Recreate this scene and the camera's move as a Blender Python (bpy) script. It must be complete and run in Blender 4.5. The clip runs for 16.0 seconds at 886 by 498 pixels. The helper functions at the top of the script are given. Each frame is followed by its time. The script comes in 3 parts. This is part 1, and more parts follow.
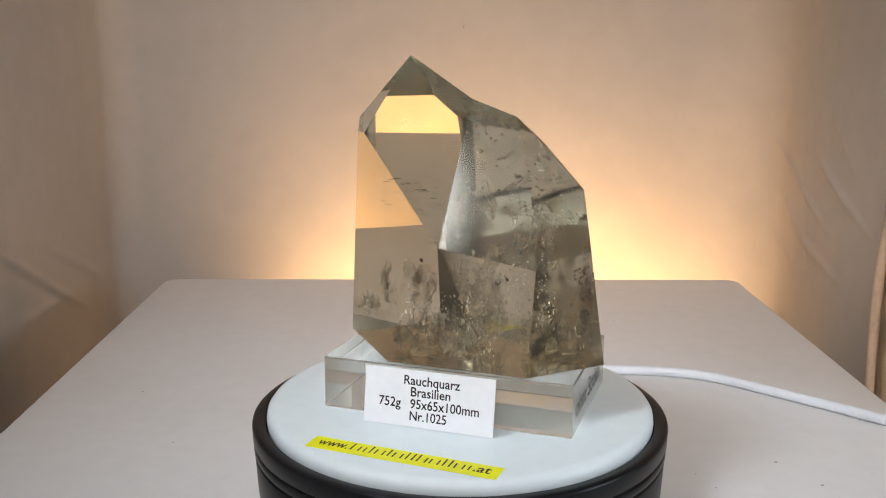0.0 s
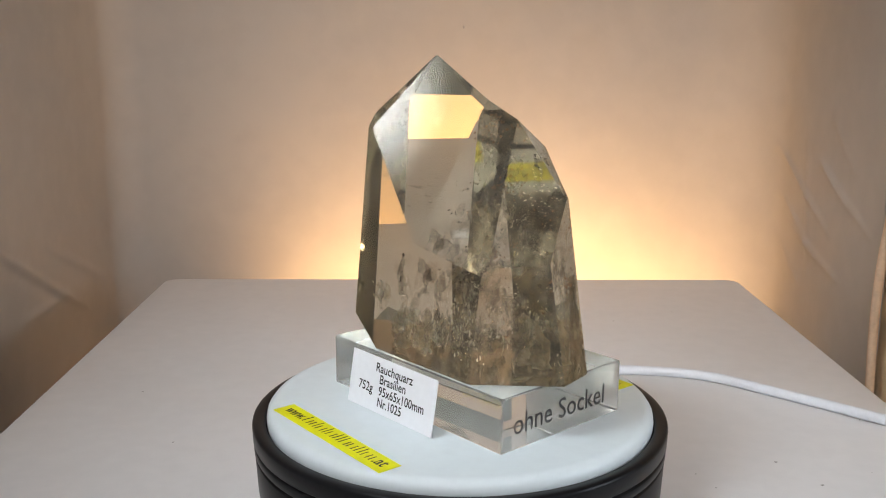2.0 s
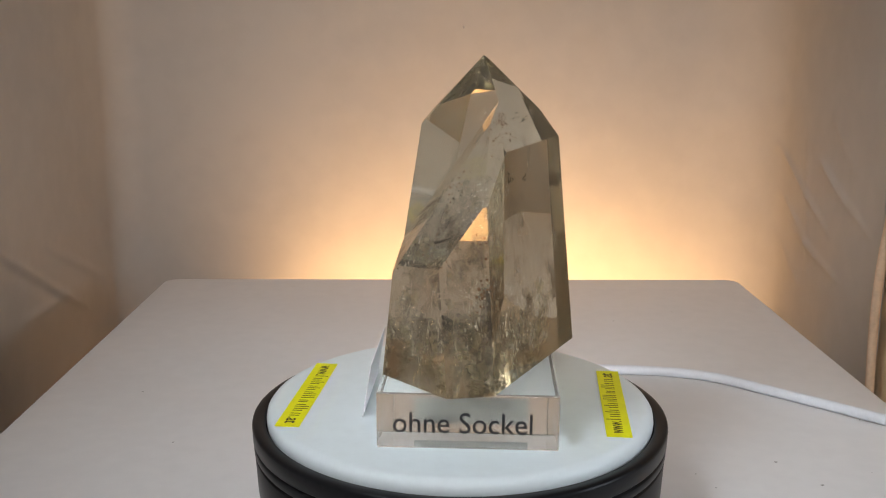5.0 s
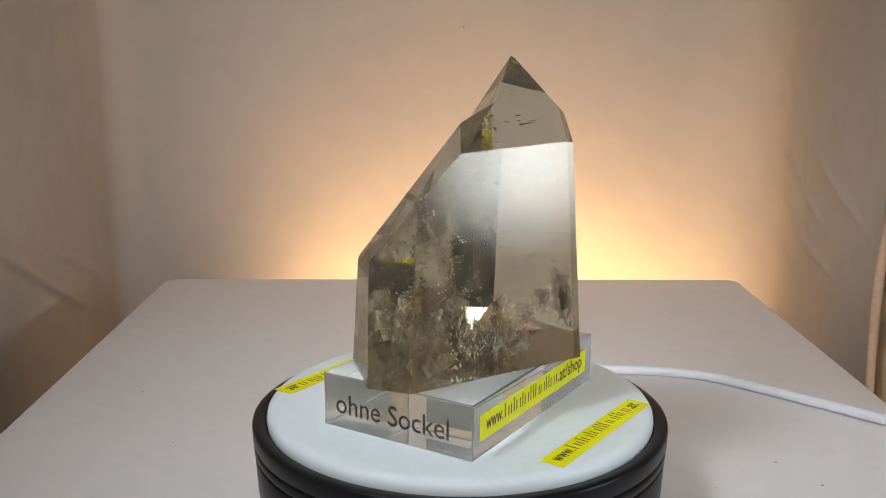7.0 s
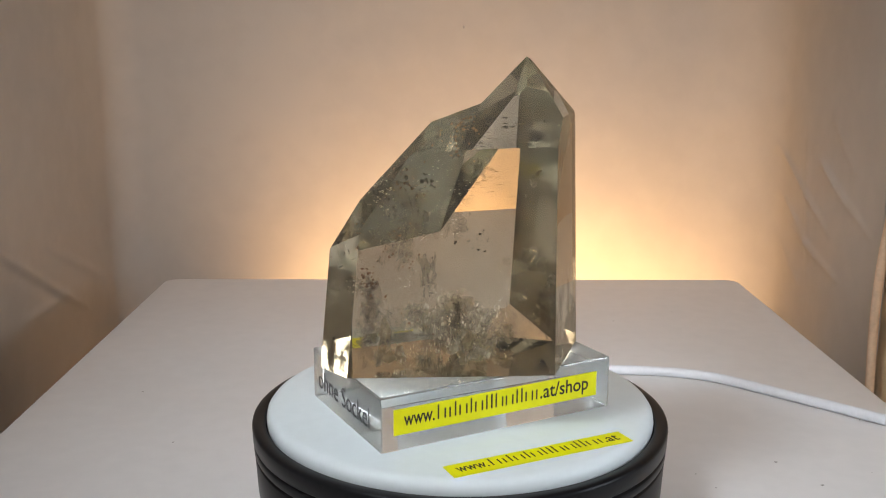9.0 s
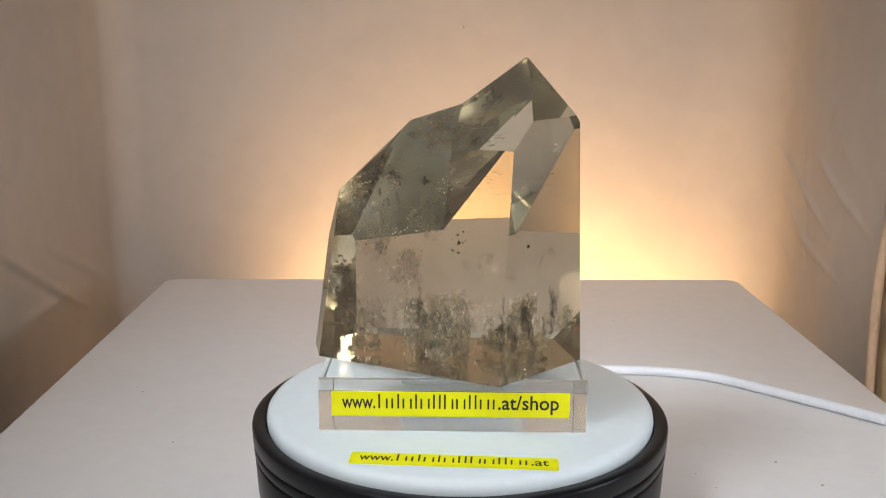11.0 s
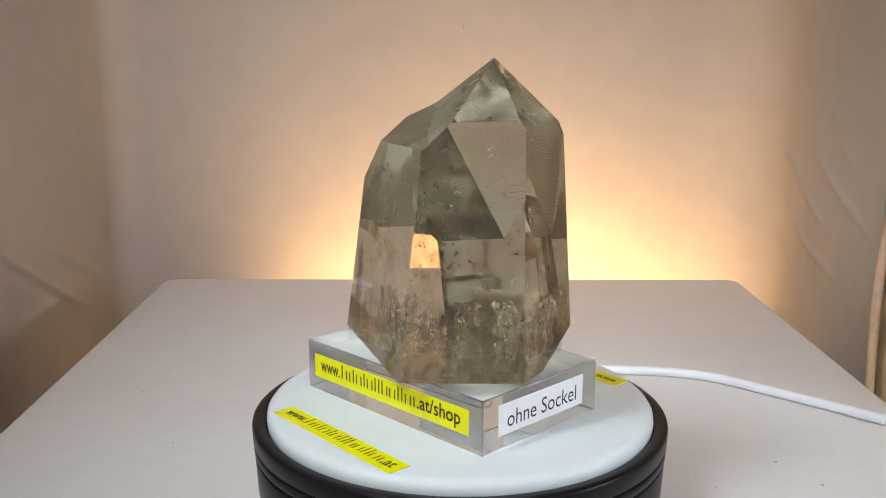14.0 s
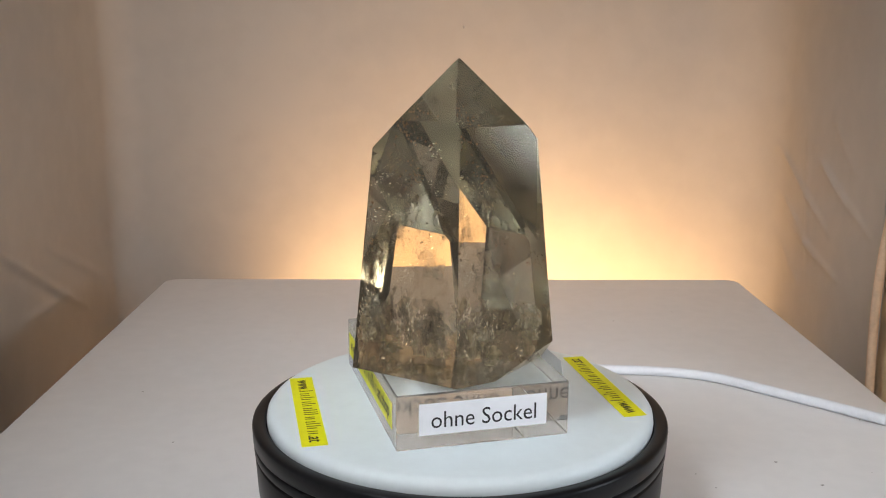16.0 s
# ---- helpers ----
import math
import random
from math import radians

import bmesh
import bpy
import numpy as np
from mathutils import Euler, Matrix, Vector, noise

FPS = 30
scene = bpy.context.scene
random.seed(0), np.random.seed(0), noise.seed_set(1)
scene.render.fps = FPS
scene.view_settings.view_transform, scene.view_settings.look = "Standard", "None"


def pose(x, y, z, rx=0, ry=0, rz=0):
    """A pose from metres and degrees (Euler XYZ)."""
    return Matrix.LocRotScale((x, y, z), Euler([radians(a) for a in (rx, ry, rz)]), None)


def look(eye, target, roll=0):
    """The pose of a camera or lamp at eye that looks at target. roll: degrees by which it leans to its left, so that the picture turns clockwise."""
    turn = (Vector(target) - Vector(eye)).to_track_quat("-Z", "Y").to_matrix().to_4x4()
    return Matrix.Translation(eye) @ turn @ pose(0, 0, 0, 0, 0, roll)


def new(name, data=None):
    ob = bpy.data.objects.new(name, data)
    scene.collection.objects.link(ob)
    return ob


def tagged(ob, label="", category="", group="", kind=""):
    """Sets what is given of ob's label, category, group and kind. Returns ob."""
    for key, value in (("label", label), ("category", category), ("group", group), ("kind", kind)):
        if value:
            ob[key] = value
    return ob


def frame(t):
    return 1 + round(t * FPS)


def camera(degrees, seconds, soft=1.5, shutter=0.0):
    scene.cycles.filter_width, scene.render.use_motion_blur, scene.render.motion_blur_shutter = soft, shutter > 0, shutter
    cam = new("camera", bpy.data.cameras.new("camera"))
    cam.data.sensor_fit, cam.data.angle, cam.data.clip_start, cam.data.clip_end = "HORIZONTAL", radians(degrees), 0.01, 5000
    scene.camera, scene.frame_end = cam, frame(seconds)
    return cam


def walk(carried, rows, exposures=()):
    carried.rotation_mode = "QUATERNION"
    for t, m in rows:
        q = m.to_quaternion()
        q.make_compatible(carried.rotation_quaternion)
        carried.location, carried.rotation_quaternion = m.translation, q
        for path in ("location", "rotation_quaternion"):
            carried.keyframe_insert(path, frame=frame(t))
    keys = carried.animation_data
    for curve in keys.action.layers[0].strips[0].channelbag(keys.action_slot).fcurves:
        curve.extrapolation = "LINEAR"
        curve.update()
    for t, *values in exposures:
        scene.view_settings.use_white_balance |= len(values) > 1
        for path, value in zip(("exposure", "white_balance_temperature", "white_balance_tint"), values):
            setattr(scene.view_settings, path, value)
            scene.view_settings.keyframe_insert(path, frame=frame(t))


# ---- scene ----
cam = camera(48.64, 16.0, soft=1.1)
EYE = (0.0, -0.35, 0.1342)
CAM_POSE = look(EYE, (-0.01816, 0.62645, -0.08077), 0.24)
BRIGHT = [(0.0, -0.04), (1.5, -0.03), (2.5, -0.15), (3.5, -0.25), (5.2, -0.25), (7.0, -0.2), (8.5, -0.14), (9.0, -0.11), (10.5, 0.0), (12.5, 0.09), (13.2, 0.08), (14.0, 0.06), (14.5, -0.09), (16.0, -0.11)]
walk(cam, [(0.0, CAM_POSE), (16.0, CAM_POSE)], [(t, 0.2 + b) for t, b in BRIGHT])

SPIN = -14.75                      # degrees a second, clockwise seen from above
TABLE_Z = -0.036

# ---- light ----
world = bpy.data.worlds.new("room")
scene.world = world
world.use_nodes = True
world.node_tree.nodes["Background"].inputs[0].default_value = (0.9, 0.95, 1.0, 1)
world.node_tree.nodes["Background"].inputs[1].default_value = 0.05


def lamp(name, kind, m, power, color, size, size_y=None):
    data = bpy.data.lights.new(name, kind)
    data.energy, data.color = power, color
    if kind == "AREA":
        data.size = size
        if size_y:
            data.shape, data.size_y = "RECTANGLE", size_y
    else:
        data.shadow_soft_size = size
    ob = new(name, data)
    ob.matrix_world = m
    return ob


def hot_core(ob, spread, edge, core, reach=0.62):
    """A diffuser that glows most in its middle."""
    data = ob.data
    data.spread, data.use_nodes = spread, True
    nt = data.node_tree
    em = nt.nodes["Emission"]
    geo = nt.nodes.new("ShaderNodeNewGeometry")
    off = nt.nodes.new("ShaderNodeVectorMath")
    off.operation = "DISTANCE"
    off.inputs[1].default_value = (0.5, 0.5, 0.0)
    fall = nt.nodes.new("ShaderNodeMapRange")
    fall.interpolation_type = "SMOOTHSTEP"
    for k, v in (("From Min", 0.0), ("From Max", reach), ("To Min", core), ("To Max", edge)):
        fall.inputs[k].default_value = v
    nt.links.new(geo.outputs["Parametric"], off.inputs[0])
    nt.links.new(off.outputs["Value"], fall.inputs["Value"])
    nt.links.new(fall.outputs[0], em.inputs["Strength"])


hot_core(lamp("left_softbox", "AREA", look((-0.182, -0.144, 0.368), (0.0, 0.0, 0.08)), 0.24, (0.86, 0.93, 1.0), 0.23, 0.23), 1.4, 0.08, 6.6, 0.37)
hot_core(lamp("right_opening_light", "AREA", look((0.42, -0.155, 0.114), (0.0, 0.0, 0.09)), 0.50, (0.82, 0.91, 1.0), 0.34, 0.30), 3.1, 0.06, 14.0, 0.31)
# Fill lamp added behind the camera to brighten the tent's back wall.
hot_core(lamp("front_fill_lamp", "AREA", look((-0.02, -0.95, 0.60), (0.01, 0.45, 0.0)), 0.60, (1.0, 0.955, 0.95), 0.34, 0.22), 0.75, 0.25, 1.9)
hot_core(lamp("warm_back_lamp", "AREA", look((0.035, 0.385, -0.150), (0.035, 0.45, -0.02)), 0.90, (1.0, 0.585, 0.25), 0.34, 0.03), 1.75, 0.65, 1.75, 0.30)


# ---- materials ----
def material(name, color, rough=0.5, metal=0.0, spread=0.08, scale=40.0, bump=0.0, bump_scale=200.0, trans=0.0, ior=1.45, sheen=0.0):
    mat = bpy.data.materials.new(name)
    mat.use_nodes = True
    nt = mat.node_tree
    b = nt.nodes["Principled BSDF"]
    b.inputs["Roughness"].default_value = rough
    b.inputs["Metallic"].default_value = metal
    b.inputs["IOR"].default_value = ior
    b.inputs["Transmission Weight"].default_value = trans
    b.inputs["Sheen Weight"].default_value = sheen
    co = nt.nodes.new("ShaderNodeTexCoord")
    if spread:
        n1 = nt.nodes.new("ShaderNodeTexNoise")
        n1.inputs["Scale"].default_value, n1.inputs["Detail"].default_value = scale, 6
        n2 = nt.nodes.new("ShaderNodeTexNoise")
        n2.inputs["Scale"].default_value, n2.inputs["Detail"].default_value = scale * 9, 4
        mixn = nt.nodes.new("ShaderNodeMath")
        mixn.operation = "ADD"
        ramp = nt.nodes.new("ShaderNodeValToRGB")
        lo, hi = ramp.color_ramp.elements
        lo.position, hi.position = 0.7, 1.0
        lo.color = (*[c * (1 - spread) for c in color], 1)
        hi.color = (*[min(1, c * (1 + spread)) for c in color], 1)
        nt.links.new(co.outputs["Object"], n1.inputs["Vector"])
        nt.links.new(co.outputs["Object"], n2.inputs["Vector"])
        nt.links.new(n1.outputs[0], mixn.inputs[0])
        nt.links.new(n2.outputs[0], mixn.inputs[1])
        half = nt.nodes.new("ShaderNodeMath")
        half.operation = "MULTIPLY"
        half.inputs[1].default_value = 0.85
        nt.links.new(mixn.outputs[0], half.inputs[0])
        nt.links.new(half.outputs[0], ramp.inputs[0])
        nt.links.new(ramp.outputs[0], b.inputs["Base Color"])
    else:
        b.inputs["Base Color"].default_value = (*color, 1)
    if bump:
        nb = nt.nodes.new("ShaderNodeTexNoise")
        nb.inputs["Scale"].default_value, nb.inputs["Detail"].default_value = bump_scale, 5
        bp = nt.nodes.new("ShaderNodeBump")
        bp.inputs["Strength"].default_value, bp.inputs["Distance"].default_value = bump, 0.001
        nt.links.new(co.outputs["Object"], nb.inputs["Vector"])
        nt.links.new(nb.outputs[0], bp.inputs["Height"])
        nt.links.new(bp.outputs[0], b.inputs["Normal"])
    return mat


M_TABLE = material("white_board", (0.72, 0.70, 0.69), 0.45, spread=0.02, scale=12, bump=0.04, bump_scale=160)
M_ROOM = material("room_paint", (0.22, 0.21, 0.20), 0.8, spread=0.06, scale=3)
M_SCUFF = material("scuff", (0.38, 0.36, 0.34), 0.7, spread=0.2, scale=400)
M_FABRIC = material("tent_fabric", (0.49, 0.45, 0.405), 0.8, spread=0.03, scale=6, bump=0.06, bump_scale=700)
# Golden tone paints the warm light that falls on the flap's beige cloth.
M_FLAP = material("flap_fabric_warm_glow", (0.74, 0.54, 0.30), 0.75, spread=0.08, scale=9, bump=0.2, bump_scale=900, sheen=0.2)
M_PIPING = material("tent_piping", (0.66, 0.48, 0.33), 0.6, spread=0.08)
M_BLACK = material("black_plastic", (0.008, 0.008, 0.009), 0.33, spread=0.2, scale=60, ior=1.25)
M_WHITE = material("white_plastic", (0.66, 0.725, 0.745), 0.38, spread=0.02, scale=20)
M_CABLE = material("cable_white", (0.72, 0.74, 0.78), 0.45, spread=0.03)
M_YELLOW = material("yellow_tape", (0.80, 0.78, 0.0), 0.4, spread=0.03)
M_LABEL = material("white_label", (0.82, 0.83, 0.86), 0.45, spread=0.02)
M_GLUE = material("sticker_back", (0.62, 0.60, 0.54), 0.5, spread=0.05, scale=200)
M_INK = material("black_ink", (0.012, 0.012, 0.014), 0.5, spread=0.0)
def clear(name, color, ior, rough, haze, haze_color, uneven=1.0):
    """Glass with an uneven milky haze, mixed in to lighten its dark refractions."""
    mat = bpy.data.materials.new(name)
    mat.use_nodes = True
    nt = mat.node_tree
    out = nt.nodes["Material Output"]
    nt.nodes.remove(nt.nodes["Principled BSDF"])
    g = nt.nodes.new("ShaderNodeBsdfGlass")
    g.inputs["Color"].default_value = (*color, 1)
    g.inputs["IOR"].default_value, g.inputs["Roughness"].default_value = ior, rough
    dif = nt.nodes.new("ShaderNodeBsdfDiffuse")
    dif.inputs["Color"].default_value = (*haze_color, 1)
    co = nt.nodes.new("ShaderNodeTexCoord")
    n1 = nt.nodes.new("ShaderNodeTexNoise")
    n1.inputs["Scale"].default_value, n1.inputs["Detail"].default_value, n1.inputs["Roughness"].default_value = 70, 9, 0.68
    ramp = nt.nodes.new("ShaderNodeMapRange")
    ramp.inputs["From Min"].default_value, ramp.inputs["From Max"].default_value = 0.3, 0.75
    ramp.inputs["To Min"].default_value, ramp.inputs["To Max"].default_value = haze * (1 - 0.65 * uneven), haze * (1 + 0.9 * uneven)
    mix = nt.nodes.new("ShaderNodeMixShader")
    nt.links.new(co.outputs["Object"], n1.inputs["Vector"])
    nt.links.new(n1.outputs[0], ramp.inputs["Value"])
    nt.links.new(ramp.outputs[0], mix.inputs[0])
    nt.links.new(g.outputs[0], mix.inputs[1])
    nt.links.new(dif.outputs[0], mix.inputs[2])
    nt.links.new(mix.outputs[0], out.inputs["Surface"])
    return mat


M_ACRYLIC = clear("clear_acrylic", (0.98, 0.985, 0.975), 1.49, 0.0, 0.07, (0.93, 0.93, 0.90), 0.2)
M_QUARTZ = clear("smoky_quartz", (0.855, 0.812, 0.718), 1.544, 0.0, 0.055, (0.52, 0.46, 0.36))
M_SILVER = material("fracture_silver", (0.75, 0.70, 0.60), 0.22, metal=0.55, spread=0.2, scale=300)


def veil(name, color, gloss, low, high, scale):
    """A fracture inside a crystal: partly clear, partly mirroring, stained or, with gloss below 0, milky white."""
    mat = bpy.data.materials.new(name)
    mat.use_nodes = True
    nt = mat.node_tree
    out = nt.nodes["Material Output"]
    nt.nodes.remove(nt.nodes["Principled BSDF"])
    tr = nt.nodes.new("ShaderNodeBsdfTransparent")
    if gloss < 0:
        g = nt.nodes.new("ShaderNodeBsdfDiffuse")
    elif gloss:
        g = nt.nodes.new("ShaderNodeBsdfGlossy")
        g.inputs["Roughness"].default_value = gloss
    else:
        g = nt.nodes.new("ShaderNodeBsdfTranslucent")
    g.inputs["Color"].default_value = (*color, 1)
    co = nt.nodes.new("ShaderNodeTexCoord")
    n1 = nt.nodes.new("ShaderNodeTexNoise")
    n1.inputs["Scale"].default_value, n1.inputs["Detail"].default_value, n1.inputs["Roughness"].default_value = scale, 5, 0.58
    ramp = nt.nodes.new("ShaderNodeMapRange")
    ramp.inputs["From Min"].default_value, ramp.inputs["From Max"].default_value = 0.38, 0.66
    ramp.inputs["To Min"].default_value, ramp.inputs["To Max"].default_value = low, high
    mix = nt.nodes.new("ShaderNodeMixShader")
    nt.links.new(co.outputs["Object"], n1.inputs["Vector"])
    nt.links.new(n1.outputs[0], ramp.inputs["Value"])
    nt.links.new(ramp.outputs[0], mix.inputs[0])
    nt.links.new(tr.outputs[0], mix.inputs[1])
    nt.links.new(g.outputs[0], mix.inputs[2])
    nt.links.new(mix.outputs[0], out.inputs["Surface"])
    return mat


M_VEIL = veil("fracture_veil", (0.92, 0.89, 0.82), 0.25, 0.02, 0.30, 150)
M_MILK = veil("milky_veil", (0.75, 0.70, 0.60), 0.0, 0.0, 0.45, 110)
M_STAIN = veil("stained_veil", (0.42, 0.31, 0.19), 0.0, 0.0, 0.36, 170)
M_LUMP = veil("cloudy_fracture", (0.90, 0.84, 0.70), 0.0, 0.04, 0.62, 150)
M_GLEAM = veil("gleaming_fracture", (0.95, 0.93, 0.88), 0.14, 0.05, 0.85, 220)
M_CLOUD = veil("white_cloud", (0.90, 0.88, 0.80), -1, 0.0, 0.75, 230)
M_FLECK = material("white_fleck", (0.90, 0.88, 0.82), 0.3, spread=0.1, scale=300)
M_RUST = material("iron_stain", (0.21, 0.105, 0.045), 0.6, spread=0.4, scale=500)
M_SPECK = material("dark_inclusion", (0.05, 0.04, 0.02), 0.6, spread=0.4, scale=500)


# ---- helpers ----
def part(name, bm, mat, parent=None, label="", smooth=False):
    me = bpy.data.meshes.new(name)
    bm.normal_update()
    bm.to_mesh(me)
    bm.free()
    for m in (mat if isinstance(mat, (list, tuple)) else [mat]):
        me.materials.append(m)
    if smooth:
        for p in me.polygons:
            p.use_smooth = True
    ob = new(name, me)
    if parent:
        ob.parent = parent
    return tagged(ob, label) if label else ob


def box(bm, lo, hi, bevel=0.0, seg=2):
    ret = bmesh.ops.create_cube(bm, size=1)
    vs = ret["verts"]
    for v in vs:
        v.co = Vector([lo[i] + (v.co[i] + 0.5) * (hi[i] - lo[i]) for i in range(3)])
    if bevel:
        es = list({e for v in vs for e in v.link_edges})
        bmesh.ops.bevel(bm, geom=es, offset=bevel, segments=seg, profile=0.5, affect="EDGES")
    return bm


def lathe(profile, seg=128):
    """A closed turned body about z from (radius, height) pairs that start and end on the axis."""
    bm = bmesh.new()
    rings = []
    for r, z in profile:
        if r < 1e-6:
            rings.append([bm.verts.new((0, 0, z))])
        else:
            rings.append([bm.verts.new((r * math.cos(2 * math.pi * k / seg), r * math.sin(2 * math.pi * k / seg), z)) for k in range(seg)])
    for a, b in zip(rings, rings[1:]):
        for k in range(seg):
            va = [a[k % len(a)], a[(k + 1) % len(a)]] if len(a) > 1 else [a[0]]
            vb = [b[(k + 1) % len(b)], b[k % len(b)]] if len(b) > 1 else [b[0]]
            if len(va) + len(vb) > 2:
                bm.faces.new(va + vb)
    bmesh.ops.recalc_face_normals(bm, faces=bm.faces)
    return bm


def tube(points, r, seg=12):
    bm = bmesh.new()
    rings = []
    for i, p in enumerate(points):
        d = (points[min(i + 1, len(points) - 1)] - points[max(i - 1, 0)]).normalized()
        u = d.cross(Vector((0, 0, 1)) if abs(d.z) < 0.9 else Vector((0, 1, 0))).normalized()
        w = u.cross(d).normalized()
        rings.append([bm.verts.new(p + r * (math.cos(2 * math.pi * k / seg) * u + math.sin(2 * math.pi * k / seg) * w)) for k in range(seg)])
    for a, b in zip(rings, rings[1:]):
        for k in range(seg):
            bm.faces.new((a[k], a[(k + 1) % seg], b[(k + 1) % seg], b[k]))
    bm.faces.new(rings[0])
    bm.faces.new(rings[-1][::-1])
    bmesh.ops.recalc_face_normals(bm, faces=bm.faces)
    return bm


def spline(ctrl, n=10):
    """A smooth line through the control points."""
    pts = [Vector(c) for c in ctrl]
    pts = [2 * pts[0] - pts[1]] + pts + [2 * pts[-1] - pts[-2]]
    out = []
    for i in range(1, len(pts) - 2):
        p0, p1, p2, p3 = pts[i - 1:i + 3]
        for k in range(n):
            t = k / n
            out.append(0.5 * (2 * p1 + (p2 - p0) * t + (2 * p0 - 5 * p1 + 4 * p2 - p3) * t * t + (3 * p1 - p0 - 3 * p2 + p3) * t ** 3))
    return out + [pts[-2]]


def writing(bm, text, size, at, slot, squeeze=1.0, width=None):
    """Adds flat letters to bm in its xy plane, starting at `at`; returns the width that they take."""
    cu = bpy.data.curves.new("letters", "FONT")
    cu.body, cu.size, cu.resolution_u, cu.offset = text, size, 3, size * (0.012 if size < 0.0082 else 0.0)
    ob = bpy.data.objects.new("letters", cu)
    scene.collection.objects.link(ob)
    dg = bpy.context.evaluated_depsgraph_get()
    me = bpy.data.meshes.new_from_object(ob.evaluated_get(dg))
    xs = [v.co.x for v in me.vertices]
    x0, x1 = min(xs), max(xs)
    k = width / (x1 - x0) if width else squeeze
    before = set(bm.faces)
    me.transform(Matrix.Translation(at) @ Matrix.Diagonal((k, 1, 1, 1)) @ Matrix.Translation((-x0, 0, 0)))
    bm.from_mesh(me)
    for f in bm.faces:
        if f not in before:
            f.material_index = slot
            if f.normal.z < 0:
                f.normal_flip()
    bpy.data.objects.remove(ob)
    bpy.data.curves.remove(cu)
    bpy.data.meshes.remove(me)
    return k * (x1 - x0)


def bars(bm, shapes, size, at, width, slot):
    """A word that stands for a trade name: plain upright bars, one or two a letter, in the word's size."""
    total = sum(w for w, _, _ in shapes)
    x = at[0]
    unit = width / total
    pen = size * 0.085

    def block(x0, y0, x1, y1):
        f = bm.faces.new([bm.verts.new((a, at[1] + b, at[2])) for a, b in ((x0, y0), (x1, y0), (x1, y1), (x0, y1))])
        f.material_index = slot

    for w, h, double in shapes:
        x0, x1, top = x + 0.13 * unit, x + (w - 0.13) * unit, h * size
        if double:
            block(x0, 0, x0 + pen, top)
            block(x1 - pen, 0, x1, 0.5 * size)
        else:
            block((x0 + x1 - pen) / 2, 0, (x0 + x1 + pen) / 2, top)
        x += w * unit


WIDE, TALL, STEM, LONG = (1.15, 0.5, True), (1.15, 0.72, True), (0.6, 0.5, False), (0.55, 0.72, False)
TRADE = (TALL, STEM, LONG, WIDE, LONG, WIDE, LONG, LONG, TALL, WIDE, LONG, LONG, WIDE, STEM)


def strip(bm, w, h, thick, back=2):
    """A thin adhesive strip whose glued side is pale."""
    box(bm, (0, 0, 0), (w, h, thick), 0.00004, 1)
    bm.normal_update()
    for f in bm.faces:
        f.material_index = back if f.normal.z < -0.5 else 0


def plane_pose(origin, along, up):
    """The pose whose x runs along, whose y runs up, with z out of the surface."""
    x = Vector(along).normalized()
    z = x.cross(Vector(up)).normalized()
    y = z.cross(x)
    m = Matrix((x, y, z)).transposed().to_4x4()
    m.translation = Vector(origin)
    return m


# ---- the tent and the table ----
WALL_Y, WALL_L, WALL_R, TOP, FLOOR = 0.45, -0.285, 0.245, 0.44, -0.26
ROUND_L, ROUND_R = 0.025, 0.06


def curtain(name, line, z0, z1, rows, thick, mat, folds, label):
    """A hanging cloth along a line in plan, its face to the left of the way; folds(along, z) pushes it out."""
    bm = bmesh.new()
    line = [Vector((x, y, 0)) for x, y in line]
    ways = [(line[min(i + 1, len(line) - 1)] - line[max(i - 1, 0)]).normalized() for i in range(len(line))]
    layers = []
    for side in (0, 1):
        cols = []
        for p, d in zip(line, ways):
            n = Vector((-d.y, d.x, 0))
            cols.append([bm.verts.new(p + n * (folds(p, z0 + (z1 - z0) * j / rows) if side == 0 else -thick) + Vector((0, 0, z0 + (z1 - z0) * j / rows))) for j in range(rows + 1)])
        layers.append(cols)
    for s, g in enumerate(layers):
        for i in range(len(line) - 1):
            for j in range(rows):
                q = (g[i][j], g[i + 1][j], g[i + 1][j + 1], g[i][j + 1])
                bm.faces.new(q[::-1] if s == 0 else q)
    a, b = layers
    n, m = len(line) - 1, rows
    ring = [(i, 0) for i in range(n)] + [(n, j) for j in range(m)] + [(i, m) for i in range(n, 0, -1)] + [(0, j) for j in range(m, 0, -1)]
    for k, (i, j) in enumerate(ring):
        i2, j2 = ring[(k + 1) % len(ring)]
        bm.faces.new((a[i][j], b[i][j], b[i2][j2], a[i2][j2]))
    bmesh.ops.recalc_face_normals(bm, faces=bm.faces)
    return tagged(part(name, bm, mat, smooth=True), label, kind="structure")


def run(p, q, n):
    return [(p[0] + (q[0] - p[0]) * k / n, p[1] + (q[1] - p[1]) * k / n) for k in range(n + 1)]


def bend(cx, cy, r, a0, a1, n):
    return [(cx + r * math.cos(radians(a0 + (a1 - a0) * k / n)), cy + r * math.sin(radians(a0 + (a1 - a0) * k / n))) for k in range(n + 1)]


def soft(p, z):
    q = Vector((p.x, p.y, z))
    return 0.0016 * noise.noise(q * 8) + 0.0005 * noise.noise(q * 30)


def crease(y, z, y0, z0, y1, z1, wide, high):
    """A ridge along the line from (y0, z0) to (y1, z1) that dies out at its ends."""
    dy, dz = y1 - y0, z1 - z0
    length = math.hypot(dy, dz)
    u = ((y - y0) * dy + (z - z0) * dz) / length
    v = ((y - y0) * dz - (z - z0) * dy) / length
    over = max(0, -u, u - length)
    fade = math.exp(-(over / 0.008) ** 2) * (0.6 + 0.4 * math.sin(math.pi * min(1, max(0, u / length))))
    return 1.4 * high * fade * math.exp(-(v / wide) ** 2)


